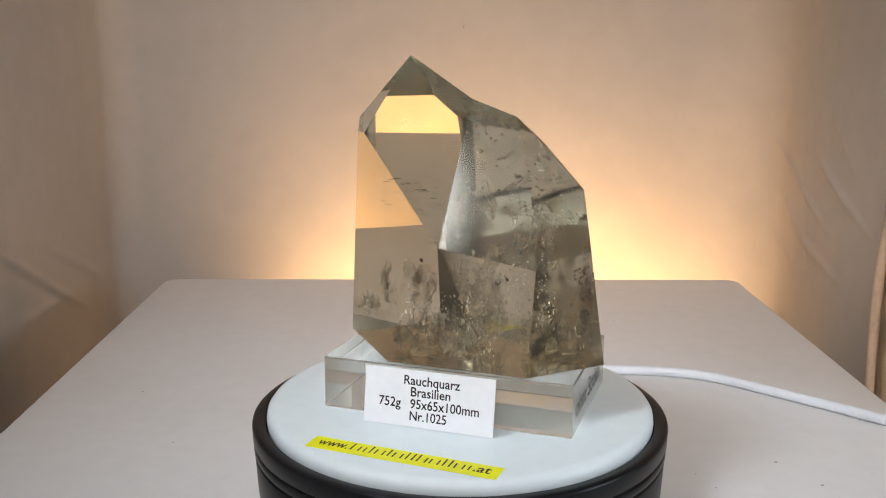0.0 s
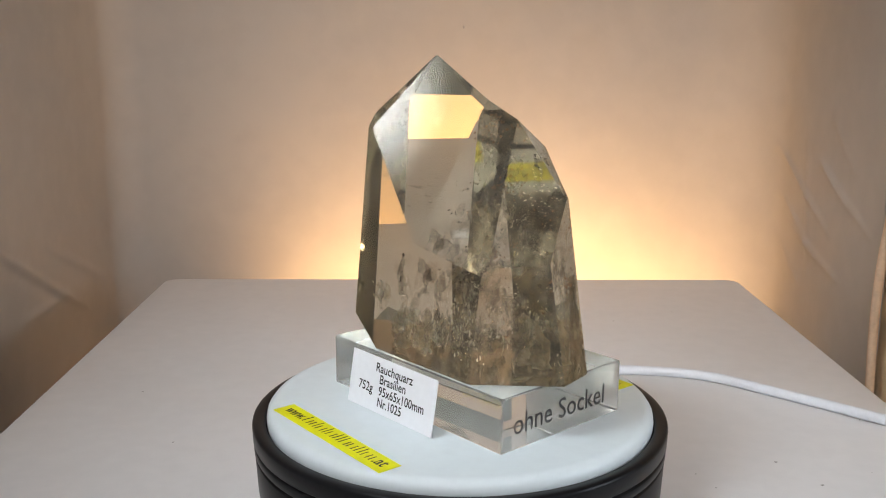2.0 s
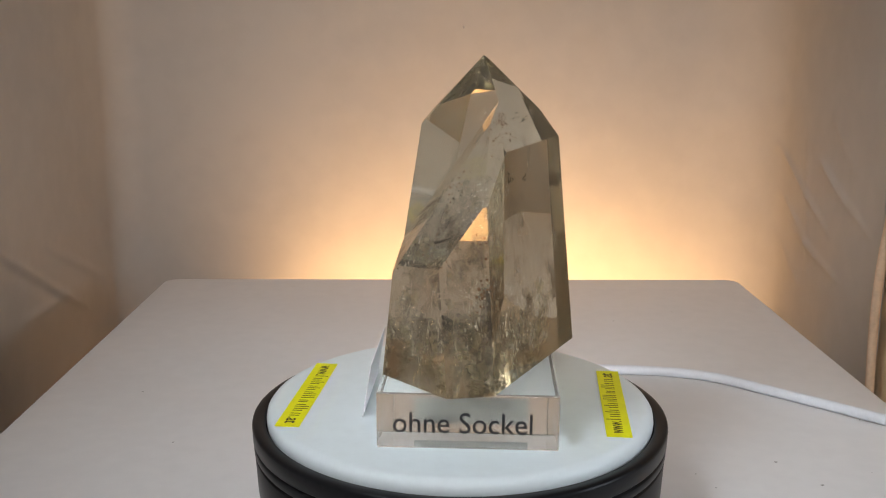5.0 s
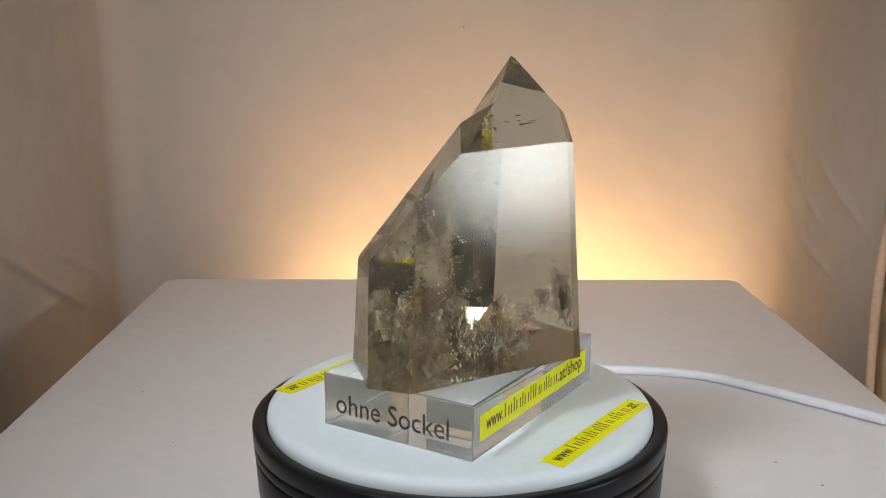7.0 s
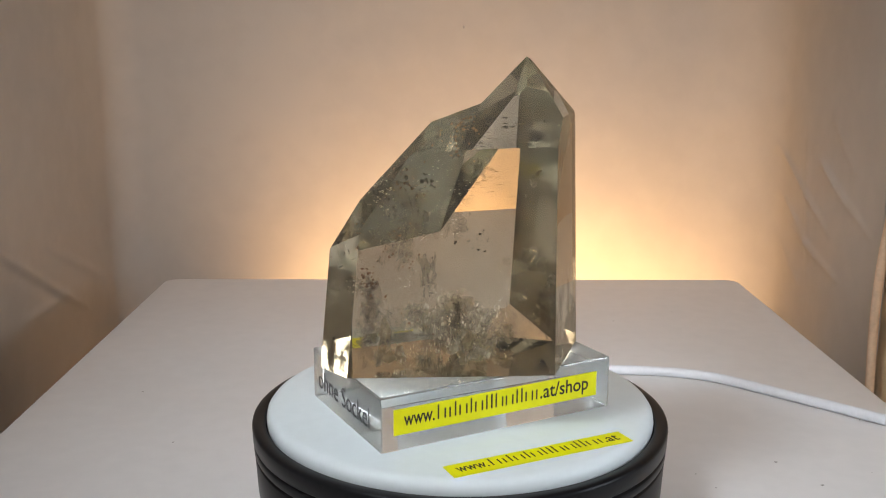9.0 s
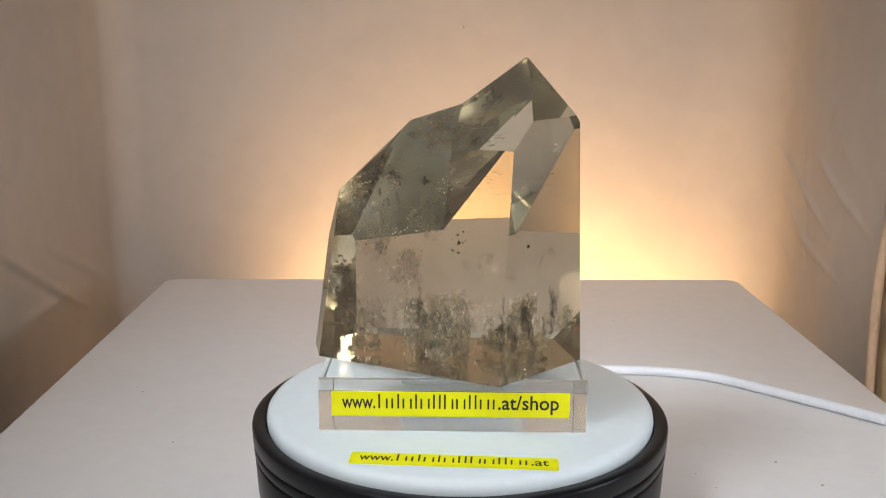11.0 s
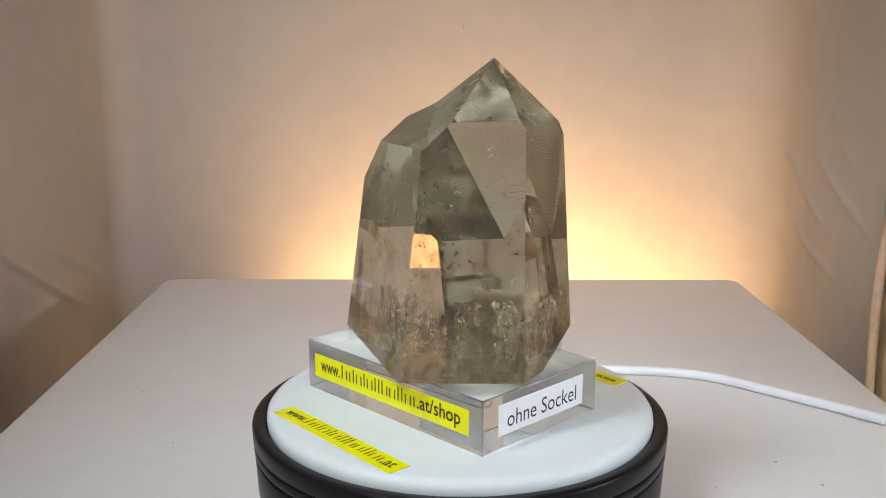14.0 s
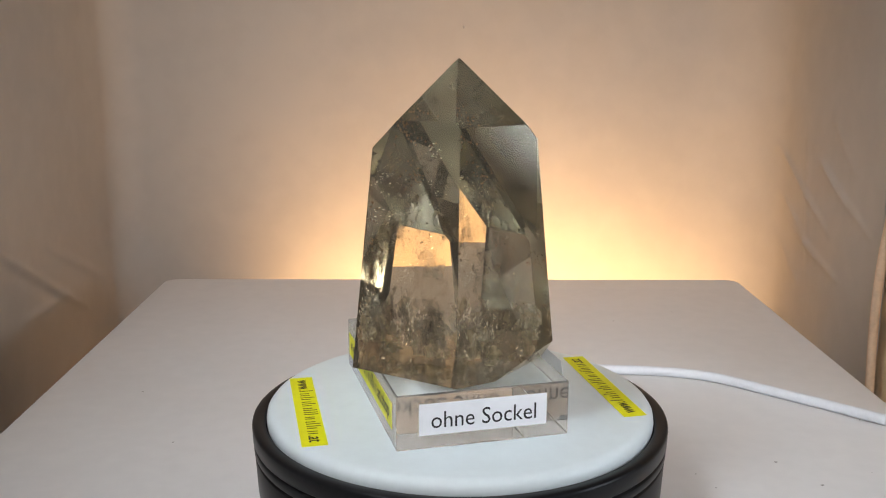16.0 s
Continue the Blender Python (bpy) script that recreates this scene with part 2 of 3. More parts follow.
RIGHT_CREASES = [(0.402, 0.050, 0.300, 0.007, 0.0026, 0.0016), (0.315, 0.049, 0.268, 0.029, 0.0024, 0.0018), (0.395, 0.017, 0.319, -0.015, 0.0026, 0.0012),
                 (0.392, -0.020, 0.350, -0.040, 0.0026, 0.0010), (0.369, -0.004, 0.280, -0.021, 0.0024, 0.0012), (0.274, 0.033, 0.232, 0.016, 0.0024, 0.0010),
                 (0.345, 0.060, 0.330, -0.030, 0.0040, 0.0008), (0.300, 0.080, 0.262, 0.052, 0.0030, 0.0008)]
LEFT_CREASES = [(0.215, 0.010, 0.362, -0.070, 0.0030, 0.0022), (0.310, -0.013, 0.400, -0.054, 0.0030, 0.0009), (0.270, -0.052, 0.330, -0.052, 0.0040, 0.0008)]


def tent_folds(p, z):
    if p.y > 0.41 or abs(z) > 0.13:
        return soft(p, z)
    return soft(p, z) + sum(crease(p.y, z, *c) for c in (RIGHT_CREASES if p.x > 0 else LEFT_CREASES))


curtain("wall_tent", run((WALL_R, 0.213), (WALL_R, WALL_Y - ROUND_R), 130) + bend(WALL_R - ROUND_R, WALL_Y - ROUND_R, ROUND_R, 0, 90, 24)[1:]
        + run((WALL_R - ROUND_R, WALL_Y), (WALL_L + ROUND_L, WALL_Y), 60)[1:] + bend(WALL_L + ROUND_L, WALL_Y - ROUND_L, ROUND_L, 90, 180, 14)[1:]
        + run((WALL_L, WALL_Y - ROUND_L), (WALL_L, 0.17), 110)[1:] + run((WALL_L, 0.17), (WALL_L, -0.30), 40)[1:], FLOOR, TOP, 320, 0.004, M_FABRIC, tent_folds,
        "beige fabric wall of a photo tent with creases, lit warm at the back")
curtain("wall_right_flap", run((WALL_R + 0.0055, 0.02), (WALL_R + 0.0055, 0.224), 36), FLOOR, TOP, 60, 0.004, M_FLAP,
        lambda p, z: 0.003 * math.sin(z * 190 + p.y * 60) * 0.5 + soft(p, z), "beige fabric flap of a photo tent with ripples, warm light in its colour")


bm = bmesh.new()
bmesh.ops.create_uvsphere(bm, u_segments=10, v_segments=6, radius=0.0011, matrix=Matrix.Translation((0.0010, WALL_Y - 0.0004, 0.1390)) @ Matrix.Diagonal((0.8, 0.6, 1.2, 1)))
tagged(part("wall_speck", bm, M_SCUFF, smooth=True), "small dark speck on the tent fabric", kind="structure")


def slab(name, lo, hi, mat, label):
    bm = bmesh.new()
    box(bm, lo, hi)
    return tagged(part(name, bm, mat), label, kind="structure")


slab("ceiling", (WALL_L - 0.004, -0.10, TOP), (WALL_R + 0.02, WALL_Y + 0.004, TOP + 0.004), M_FABRIC, "beige fabric top of a photo tent")
slab("floor", (-1.2, -1.2, FLOOR - 0.02), (1.2, 0.7, FLOOR), M_ROOM, "plain grey floor of the room")
slab("wall_room_front", (-1.2, -1.22, FLOOR), (1.2, -1.2, 1.2), M_ROOM, "plain grey wall of the room")
slab("wall_room_left", (-1.22, -1.2, FLOOR), (-1.2, 0.7, 1.2), M_ROOM, "plain grey wall of the room")
slab("wall_room_right", (1.2, -1.2, FLOOR), (1.22, 0.7, 1.2), M_ROOM, "plain grey wall of the room")
slab("wall_room_back", (-1.2, 0.7, FLOOR), (1.2, 0.72, 1.2), M_ROOM, "plain grey wall of the room")
slab("ceiling_room", (-1.22, -1.22, 1.2), (1.22, 0.72, 1.22), M_ROOM, "plain grey ceiling of the room")

SEAM = [(0.1636, TOP), (0.1638, 0.4000), (0.1689, 0.3400), (0.1741, 0.2800), (0.1792, 0.2200), (0.1835, 0.1700), (0.1869, 0.1300), (0.1895, 0.1000), (0.1917, 0.0750), (0.1936, 0.0523), (0.1971, 0.0325), (0.2014, 0.0119), (0.2043, -0.0122), (0.2042, -0.0396), (0.2018, -0.0667), (0.2018, -0.0950), (0.2018, -0.1200), (0.2018, -0.1500), (0.2018, -0.1900), (0.2018, -0.2250), (0.2018, FLOOR)]
bm = tube(spline([(WALL_R - 0.0034, y, z) for y, z in SEAM], 5), 0.0027, 14)
tagged(part("trim", bm, M_PIPING, smooth=True), "beige fabric piping along the tent's side seam", kind="structure")


def rounded_slab(z0, z1, inset, bevel):
    bm = bmesh.new()
    x0, x1, y0, y1, r = -0.208 + inset, 0.196 - inset, -0.33 + inset, 0.325 - inset, 0.010
    out = []
    for cx, cy, a0 in ((x1 - r, y1 - r, 0), (x0 + r, y1 - r, 90), (x0 + r, y0 + r, 180), (x1 - r, y0 + r, 270)):
        for k in range(9):
            a = radians(a0 + k * 90 / 8)
            out.append((cx + r * math.cos(a), cy + r * math.sin(a)))
    f = bm.faces.new([bm.verts.new((x, y, z1)) for x, y in out])
    ret = bmesh.ops.extrude_face_region(bm, geom=[f])
    for v in ret["geom"]:
        if isinstance(v, bmesh.types.BMVert):
            v.co.z = z0
    bmesh.ops.recalc_face_normals(bm, faces=bm.faces)
    if bevel:
        es = [e for e in bm.edges if all(abs(v.co.z - z1) < 1e-6 for v in e.verts)]
        bmesh.ops.bevel(bm, geom=es, offset=bevel, segments=3, profile=0.5, affect="EDGES")
    return bm


def make_table():
    table = tagged(new("display_table"), "matt white display table with rounded corners inside the photo tent", "table")
    table.matrix_world = Matrix.Translation((-0.006, 0.325, 0)) @ pose(0, 0, 0, 0, 0, 1.7) @ Matrix.Translation((0.006, -0.325, 0))
    part("tabletop", rounded_slab(TABLE_Z - 0.008, TABLE_Z, 0.0, 0.002), M_TABLE, table, "matt white top with small scuffs")
    part("box", rounded_slab(FLOOR, TABLE_Z - 0.008, 0.004, 0), M_TABLE, table)
    rng = random.Random(3)
    bm = bmesh.new()
    for x, y in ((0.0844, 0.009), (0.1735, 0.0646), (0.131, -0.001), (0.089, -0.0031), (0.12, 0.02), (0.155, 0.01), (-0.13, 0.04), (-0.10, 0.18), (0.09, 0.22), (-0.16, 0.10), (0.13, 0.24)):
        r = rng.uniform(0.0003, 0.0008)
        vs = [bm.verts.new((x + r * rng.uniform(0.6, 1.3) * math.cos(a), y + r * rng.uniform(0.6, 1.3) * math.sin(a), TABLE_Z + 0.0002)) for a in (0, 1.0, 2.1, 3.1, 4.2, 5.3)]
        bm.faces.new(vs)
    tagged(part("scuffs", bm, M_SCUFF, table, "small grey scuffs"), kind="stuff")


make_table()

# ---- turntable ----
turntable = tagged(new("turntable"), "black motorised turntable with a white round plate and yellow stickers", "turntable")
turntable.location = (0, 0, TABLE_Z)
H = -TABLE_Z


def up(profile):
    return [(r, z + H) for r, z in profile]


part("base", lathe(up([(0, -0.036), (0.0730, -0.036), (0.0748, -0.0345), (0.0758, -0.030), (0.0765, -0.0166), (0.0763, -0.0163), (0.0756, -0.0161), (0.0756, -0.0152), (0.0766, -0.0150),
                       (0.0768, -0.0147), (0.0769, -0.0124), (0.0767, -0.0121), (0.0758, -0.0119), (0.0758, -0.0111), (0.0769, -0.0109), (0.0771, -0.0106), (0.0773, -0.0058),
                       (0.0771, -0.0050), (0.0766, -0.0046), (0.0755, -0.0045), (0.0730, -0.0045), (0.0724, -0.0050), (0.0723, -0.0075), (0, -0.0075)]), 160), M_BLACK, turntable, "glossy black plastic base with grooves", True)
platter = part("platter", lathe(up([(0, -0.0070), (0.0712, -0.0070), (0.0717, -0.0060), (0.0720, -0.0042), (0.0717, -0.0022), (0.0708, -0.0009), (0.0694, -0.0002), (0.0680, 0), (0, 0)]), 160),
               M_WHITE, turntable, "white plastic plate", True)


def tape(name, m, w, h, parent, label, tail):
    """A yellow adhesive strip with black writing."""
    bm = bmesh.new()
    strip(bm, w, h, 0.00015)
    z = 0.00022
    size = h * 0.80
    y = h * 0.32
    a = writing(bm, "www.", size, (w * 0.045, y, z), 1, width=w * (0.165 if tail == ".at" else 0.14))
    wt = w * (0.085 if tail == ".at" else 0.255)
    x0 = w * 0.045 + a + 0.0006
    x1 = w * 0.955 - wt
    bars(bm, TRADE, size, (x0, y, z), x1 - x0 - 0.0004, 1)
    writing(bm, tail, size, (x1, y, z), 1, width=wt)
    ob = part(name, bm, [M_YELLOW, M_INK, M_GLUE], parent, label)
    ob.matrix_basis = m
    return ob


lift = Vector((0, 0, H))
tape("sticker", plane_pose(Vector((-0.0515, -0.0468, 0.00005)) + lift, (math.cos(0.362), -math.sin(0.362), 0), (math.sin(0.362), math.cos(0.362), 0)), 0.0671, 0.0088, platter, "yellow sticker with black writing", ".at")
tape("sticker", plane_pose(Vector((0.0521, 0.0463, 0.00005)) + lift, (-math.cos(0.362), math.sin(0.362), 0), (-math.sin(0.362), -math.cos(0.362), 0)), 0.0671, 0.0088, platter, "yellow sticker with black writing", ".at")

# ---- acrylic plinth ----
plinth = tagged(new("plinth"), "clear acrylic block with stickers, standing on the white plate", "plinth")
PL_AT = Vector((0.0035, 0.0031, 0))
PX = Vector((math.cos(radians(72.2)), math.sin(radians(72.2)), 0))      # from the card side to the far side, along the short edge
PY = Vector((-PX.y, PX.x, 0))
LX, LY, LZ = 0.0601, 0.0919, 0.0194


def make_plinth():
    bm = bmesh.new()
    box(bm, (-LX / 2, -LY / 2, 0.0002), (LX / 2, LY / 2, LZ), 0.0005, 2)
    ob = part("block", bm, M_ACRYLIC, plinth, "clear acrylic block with polished edges")
    ob.visible_shadow = False
    m = Matrix((PX, PY, Vector((0, 0, 1)))).transposed().to_4x4()
    m.translation = PL_AT
    ob.matrix_basis = m
    return m


PM = make_plinth()


def on_plinth(x, y, z, along):
    """A pose on a side of the block: x, y, z in the block's space, along: the way of writing."""
    m = plane_pose((x, y, z), along, (0, 0, 1))
    return PM @ m


# the far long side carries the yellow tape, the short sides a white label and plain black writing
tape("sticker", on_plinth(LX / 2 + 0.0001, -0.0415, 0.0058, (0, 1, 0)), 0.0815, 0.0090, plinth, "yellow sticker with black writing", ".at/shop")


def short_labels():
    bm = bmesh.new()
    strip(bm, 0.0445, 0.0110, 0.00015)
    writing(bm, "ohne Sockel", 0.0082, (0.0042, 0.0024, 0.00022), 1, width=0.0365)
    ob = part("label", bm, [M_LABEL, M_INK, M_GLUE], plinth, "white label with black writing")
    ob.matrix_basis = on_plinth(0.0225, LY / 2 + 0.0001, 0.0050, (-1, 0, 0))
    bm = bmesh.new()
    writing(bm, "ohne Sockel", 0.0104, (0, 0, 0), 0, width=0.0458)
    ob = part("writing", bm, M_INK, plinth, "black writing on clear film")
    ob.matrix_basis = on_plinth(-0.0246, -LY / 2 - 0.00015, 0.0058, (1, 0, 0))


short_labels()


def make_card():
    """The printed card that leans on the block."""
    card = tagged(new("price_card"), "white printed card leaning on the acrylic block", "card")
    bm = bmesh.new()
    w, h = 0.0475, 0.0200
    box(bm, (0, 0, -0.0003), (w, h, 0), 0.0)
    ob = part("paper", bm, M_LABEL, card)
    for text, x, y, wide in (("Rauchquarz", 0.0145, 0.0148, 0.0205), ("Brasilien", 0.0172, 0.0108, 0.0145), ("752g", 0.0055, 0.0066, 0.0082),
                             ("95x65x100mm", 0.0172, 0.0066, 0.0250), ("Nr.1025", 0.0172, 0.0024, 0.0135)):
        bm = bmesh.new()
        writing(bm, text, 0.0047, (x, y, 0.00008), 0, width=wide)
        part("printed_line", bm, M_INK, ob, "black printed writing")
    bl, br = Vector((-0.0339, -0.0248, 0.0003)), Vector((0.0114, -0.0395, 0.0003))
    ob.matrix_basis = plane_pose(bl, br - bl, Vector((0.045, 0.16, 1)))
    return card


card = make_card()

# ---- crystal ----
SIDES = [(-108.5, 6.0, 27.16), (-62.1, 2.6, 41.67), (-5.2, 8.2, 54.79), (46.9, 6.0, 35.03), (116.5, 2.0, 40.60), (-183.0, 1.5, 38.74), (45.4, 43.3, 84.37), (115.2, 38.5, 95.17), (176.4, 37.6, 92.73), (-10.9, 45.1, 87.58), (-157.4, -43.2, 8.63), (-100.6, 40.5, 74.41), (50.0, 43.5, 86.13), (118.0, 64.0, 122.60), (0.0, -90.0, -19.90)]
POINT = [(-71.7, 28.3, 43.19)]
SHOULDER = [(-103.8, 34.3, 51.75), (-66.2, 36.6, 65.85)]


def cut_body(planes):
    bm = bmesh.new()
    box(bm, (-0.2, -0.2, 0.0), (0.2, 0.2, 0.3))
    for az, el, d in planes:
        n = Vector((math.cos(radians(az)) * math.cos(radians(el)), math.sin(radians(az)) * math.cos(radians(el)), math.sin(radians(el))))
        geom = list(bm.verts) + list(bm.edges) + list(bm.faces)
        ret = bmesh.ops.bisect_plane(bm, geom=geom, dist=1e-6, plane_co=n * (d / 1000), plane_no=n, clear_outer=True)
        es = [e for e in ret["geom_cut"] if isinstance(e, bmesh.types.BMEdge)]
        if es:
            bmesh.ops.contextual_create(bm, geom=es)
    bmesh.ops.recalc_face_normals(bm, faces=bm.faces)
    return bm


def make_crystal():
    crystal = tagged(new("smoky_quartz"), "polished smoky quartz point with inclusions, standing on the acrylic block", "crystal")
    a = part("body", cut_body(SIDES + POINT), M_QUARTZ)
    b = part("body", cut_body(SIDES + SHOULDER), M_QUARTZ)
    mod = a.modifiers.new("join", "BOOLEAN")
    mod.operation, mod.solver, mod.object = "UNION", "EXACT", b
    me = bpy.data.meshes.new_from_object(a.evaluated_get(bpy.context.evaluated_depsgraph_get()))
    a.modifiers.clear()
    a.data = me
    bpy.data.objects.remove(b)
    a.name = "body"
    bv = a.modifiers.new("worn_edges", "BEVEL")
    bv.width, bv.segments, bv.limit_method, bv.angle_limit = 0.0003, 2, "ANGLE", radians(12)
    a.parent = crystal
    return crystal


crystal = make_crystal()


def inside(p, margin=0.0012):
    """Whether p lies within the crystal's polished sides."""
    def deep(planes):
        for az, el, d in planes:
            n = Vector((math.cos(radians(az)) * math.cos(radians(el)), math.sin(radians(az)) * math.cos(radians(el)), math.sin(radians(el))))
            if p.dot(n) > d / 1000 - margin:
                return False
        return True
    return deep(SIDES) and (deep(POINT) or deep(SHOULDER))


def flakes(name, rng, count, centre, spread, size, stretch, mat, label, facing=None, jitter=1.0):
    """A cloud of thin, crumpled flakes inside the crystal."""
    bm = bmesh.new()
    made, tries = 0, 0
    while made < count and tries < count * 30:
        tries += 1
        c = Vector([centre[k] + rng.gauss(0, 1) * spread[k] for k in range(3)]) / 1000
        if not inside(c, 0.0006 * size[1]):
            continue
        made += 1
        n = Vector((rng.gauss(0, 1), rng.gauss(0, 1), rng.gauss(0, 0.45)))
        if facing:
            n = Vector(facing) + jitter * 0.3 * n
        n.normalize()
        u = n.cross(Vector((0, 0, 1))).normalized()
        w = n.cross(u)
        r = rng.uniform(*size) / 1000
        k = rng.randint(5, 8)
        rim = []
        for i in range(k):
            a = 2 * math.pi * (i + rng.uniform(-0.3, 0.3)) / k
            q = r * rng.uniform(0.45, 1.0)
            rim.append(c + u * (q * math.cos(a) * stretch[0]) + w * (q * math.sin(a) * stretch[1]) + n * (r * rng.uniform(-0.28, 0.28)))
        top, low = bm.verts.new(c + n * r * 0.12), bm.verts.new(c - n * r * 0.02)
        vs = [bm.verts.new(p) for p in rim]
        for i in range(k):
            bm.faces.new((top, vs[i], vs[(i + 1) % k]))
            bm.faces.new((low, vs[(i + 1) % k], vs[i]))
    return part(name, bm, mat, crystal, label)


def sheet_of_cracks(name, rng, places, mat, label, rough=2.0):
    """Crumpled upright crack faces; places: centre (mm), heading, width, height."""
    bm = bmesh.new()
    for (x, y, z), head, wide, high in places:
        c = Vector((x, y, z)) / 1000
        u = Vector((math.cos(radians(head)), math.sin(radians(head)), 0))
        n = Vector((-u.y, u.x, rng.uniform(-0.3, 0.3))).normalized()
        w = Vector((rng.uniform(-0.25, 0.25), rng.uniform(-0.25, 0.25), 1)).normalized()
        seed = Vector((rng.uniform(0, 99), rng.uniform(0, 99), rng.uniform(0, 99)))
        nu, nv = int(wide * 1.6) + 3, int(high * 1.1) + 3
        grid = {}
        for i in range(nu + 1):
            for j in range(nv + 1):
                a, b = (i / nu - 0.5) * wide, (j / nv - 0.5) * high
                q = seed + Vector((a * 0.32, b * 0.20, 0))
                push = rough * (noise.noise(q) + 0.6 * noise.noise(q * 2.7)) + 0.12 * rng.uniform(-1, 1)
                edge = 1 - max(abs(i / nu - 0.5), abs(j / nv - 0.5)) * 2 + 0.75 * noise.noise(seed + Vector((a * 0.33, b * 0.25, 7)))
                p = c + (u * (a + 0.15 * rng.uniform(-1, 1)) + w * b + n * push) / 1000
                if edge > 0.12 and inside(p, 0.0010):
                    grid[i, j] = bm.verts.new(p)
        for i in range(nu):
            for j in range(nv):
                k = [(i, j), (i + 1, j), (i + 1, j + 1), (i, j + 1)]
                if all(q in grid for q in k):
                    bm.faces.new([grid[q] for q in k])
    loose = [v for v in bm.verts if not v.link_faces]
    bmesh.ops.delete(bm, geom=loose, context="VERTS")
    return tagged(part(name, bm, mat, crystal, label, smooth=True), kind="stuff")


def lumps(name, rng, count, centre, spread, top, radius, mat, label):
    """Upright cloudy fingers with crumpled faces, grown from the base."""
    bm = bmesh.new()
    made, tries = 0, 0
    while made < count and tries < 3000:
        tries += 1
        c = Vector((centre[0] + rng.gauss(0, spread[0]), centre[1] + rng.gauss(0, spread[1]), 0)) / 1000
        z0, z1 = 0.0215, rng.uniform(*top) / 1000
        r = rng.uniform(*radius) / 1000
        flat, turn = rng.uniform(0.35, 0.9), rng.uniform(0, math.pi)
        lean = Vector((rng.uniform(-0.15, 0.15), rng.uniform(-0.15, 0.15), 0))
        seed = Vector((rng.uniform(0, 90), rng.uniform(0, 90), rng.uniform(0, 90)))
        rings, rows, ok = [], 13, True
        for j in range(rows):
            h = j / (rows - 1)
            z = z0 + (z1 - z0) * h
            wide = r * math.sqrt(max(0.03, 1 - h ** 3)) * (0.75 + 0.5 * noise.noise(seed + Vector((0, 0, h * 5))))
            ring = []
            for i in range(14):
                a = 2 * math.pi * i / 14
                d = Vector((math.cos(a), math.sin(a) * flat, 0))
                d.rotate(Matrix.Rotation(turn, 3, "Z"))
                q = wide * (1 + 0.55 * noise.noise(seed + Vector((math.cos(a) * 1.6, math.sin(a) * 1.6, h * 4))) + 0.07 * rng.uniform(-1, 1))
                p = c + lean * (z - z0) + d * q + Vector((0, 0, z + 0.0004 * rng.uniform(-1, 1)))
                ok = ok and inside(p, 0.0010)
                ring.append(p)
            rings.append(ring)
        if not ok:
            continue
        made += 1
        vs = [[bm.verts.new(p) for p in ring] for ring in rings]
        for lo, hi in zip(vs, vs[1:]):
            for i in range(14):
                bm.faces.new((lo[i], lo[(i + 1) % 14], hi[(i + 1) % 14], hi[i]))
        bm.faces.new(vs[-1])
    return tagged(part(name, bm, mat, crystal, label, smooth=True), kind="stuff")


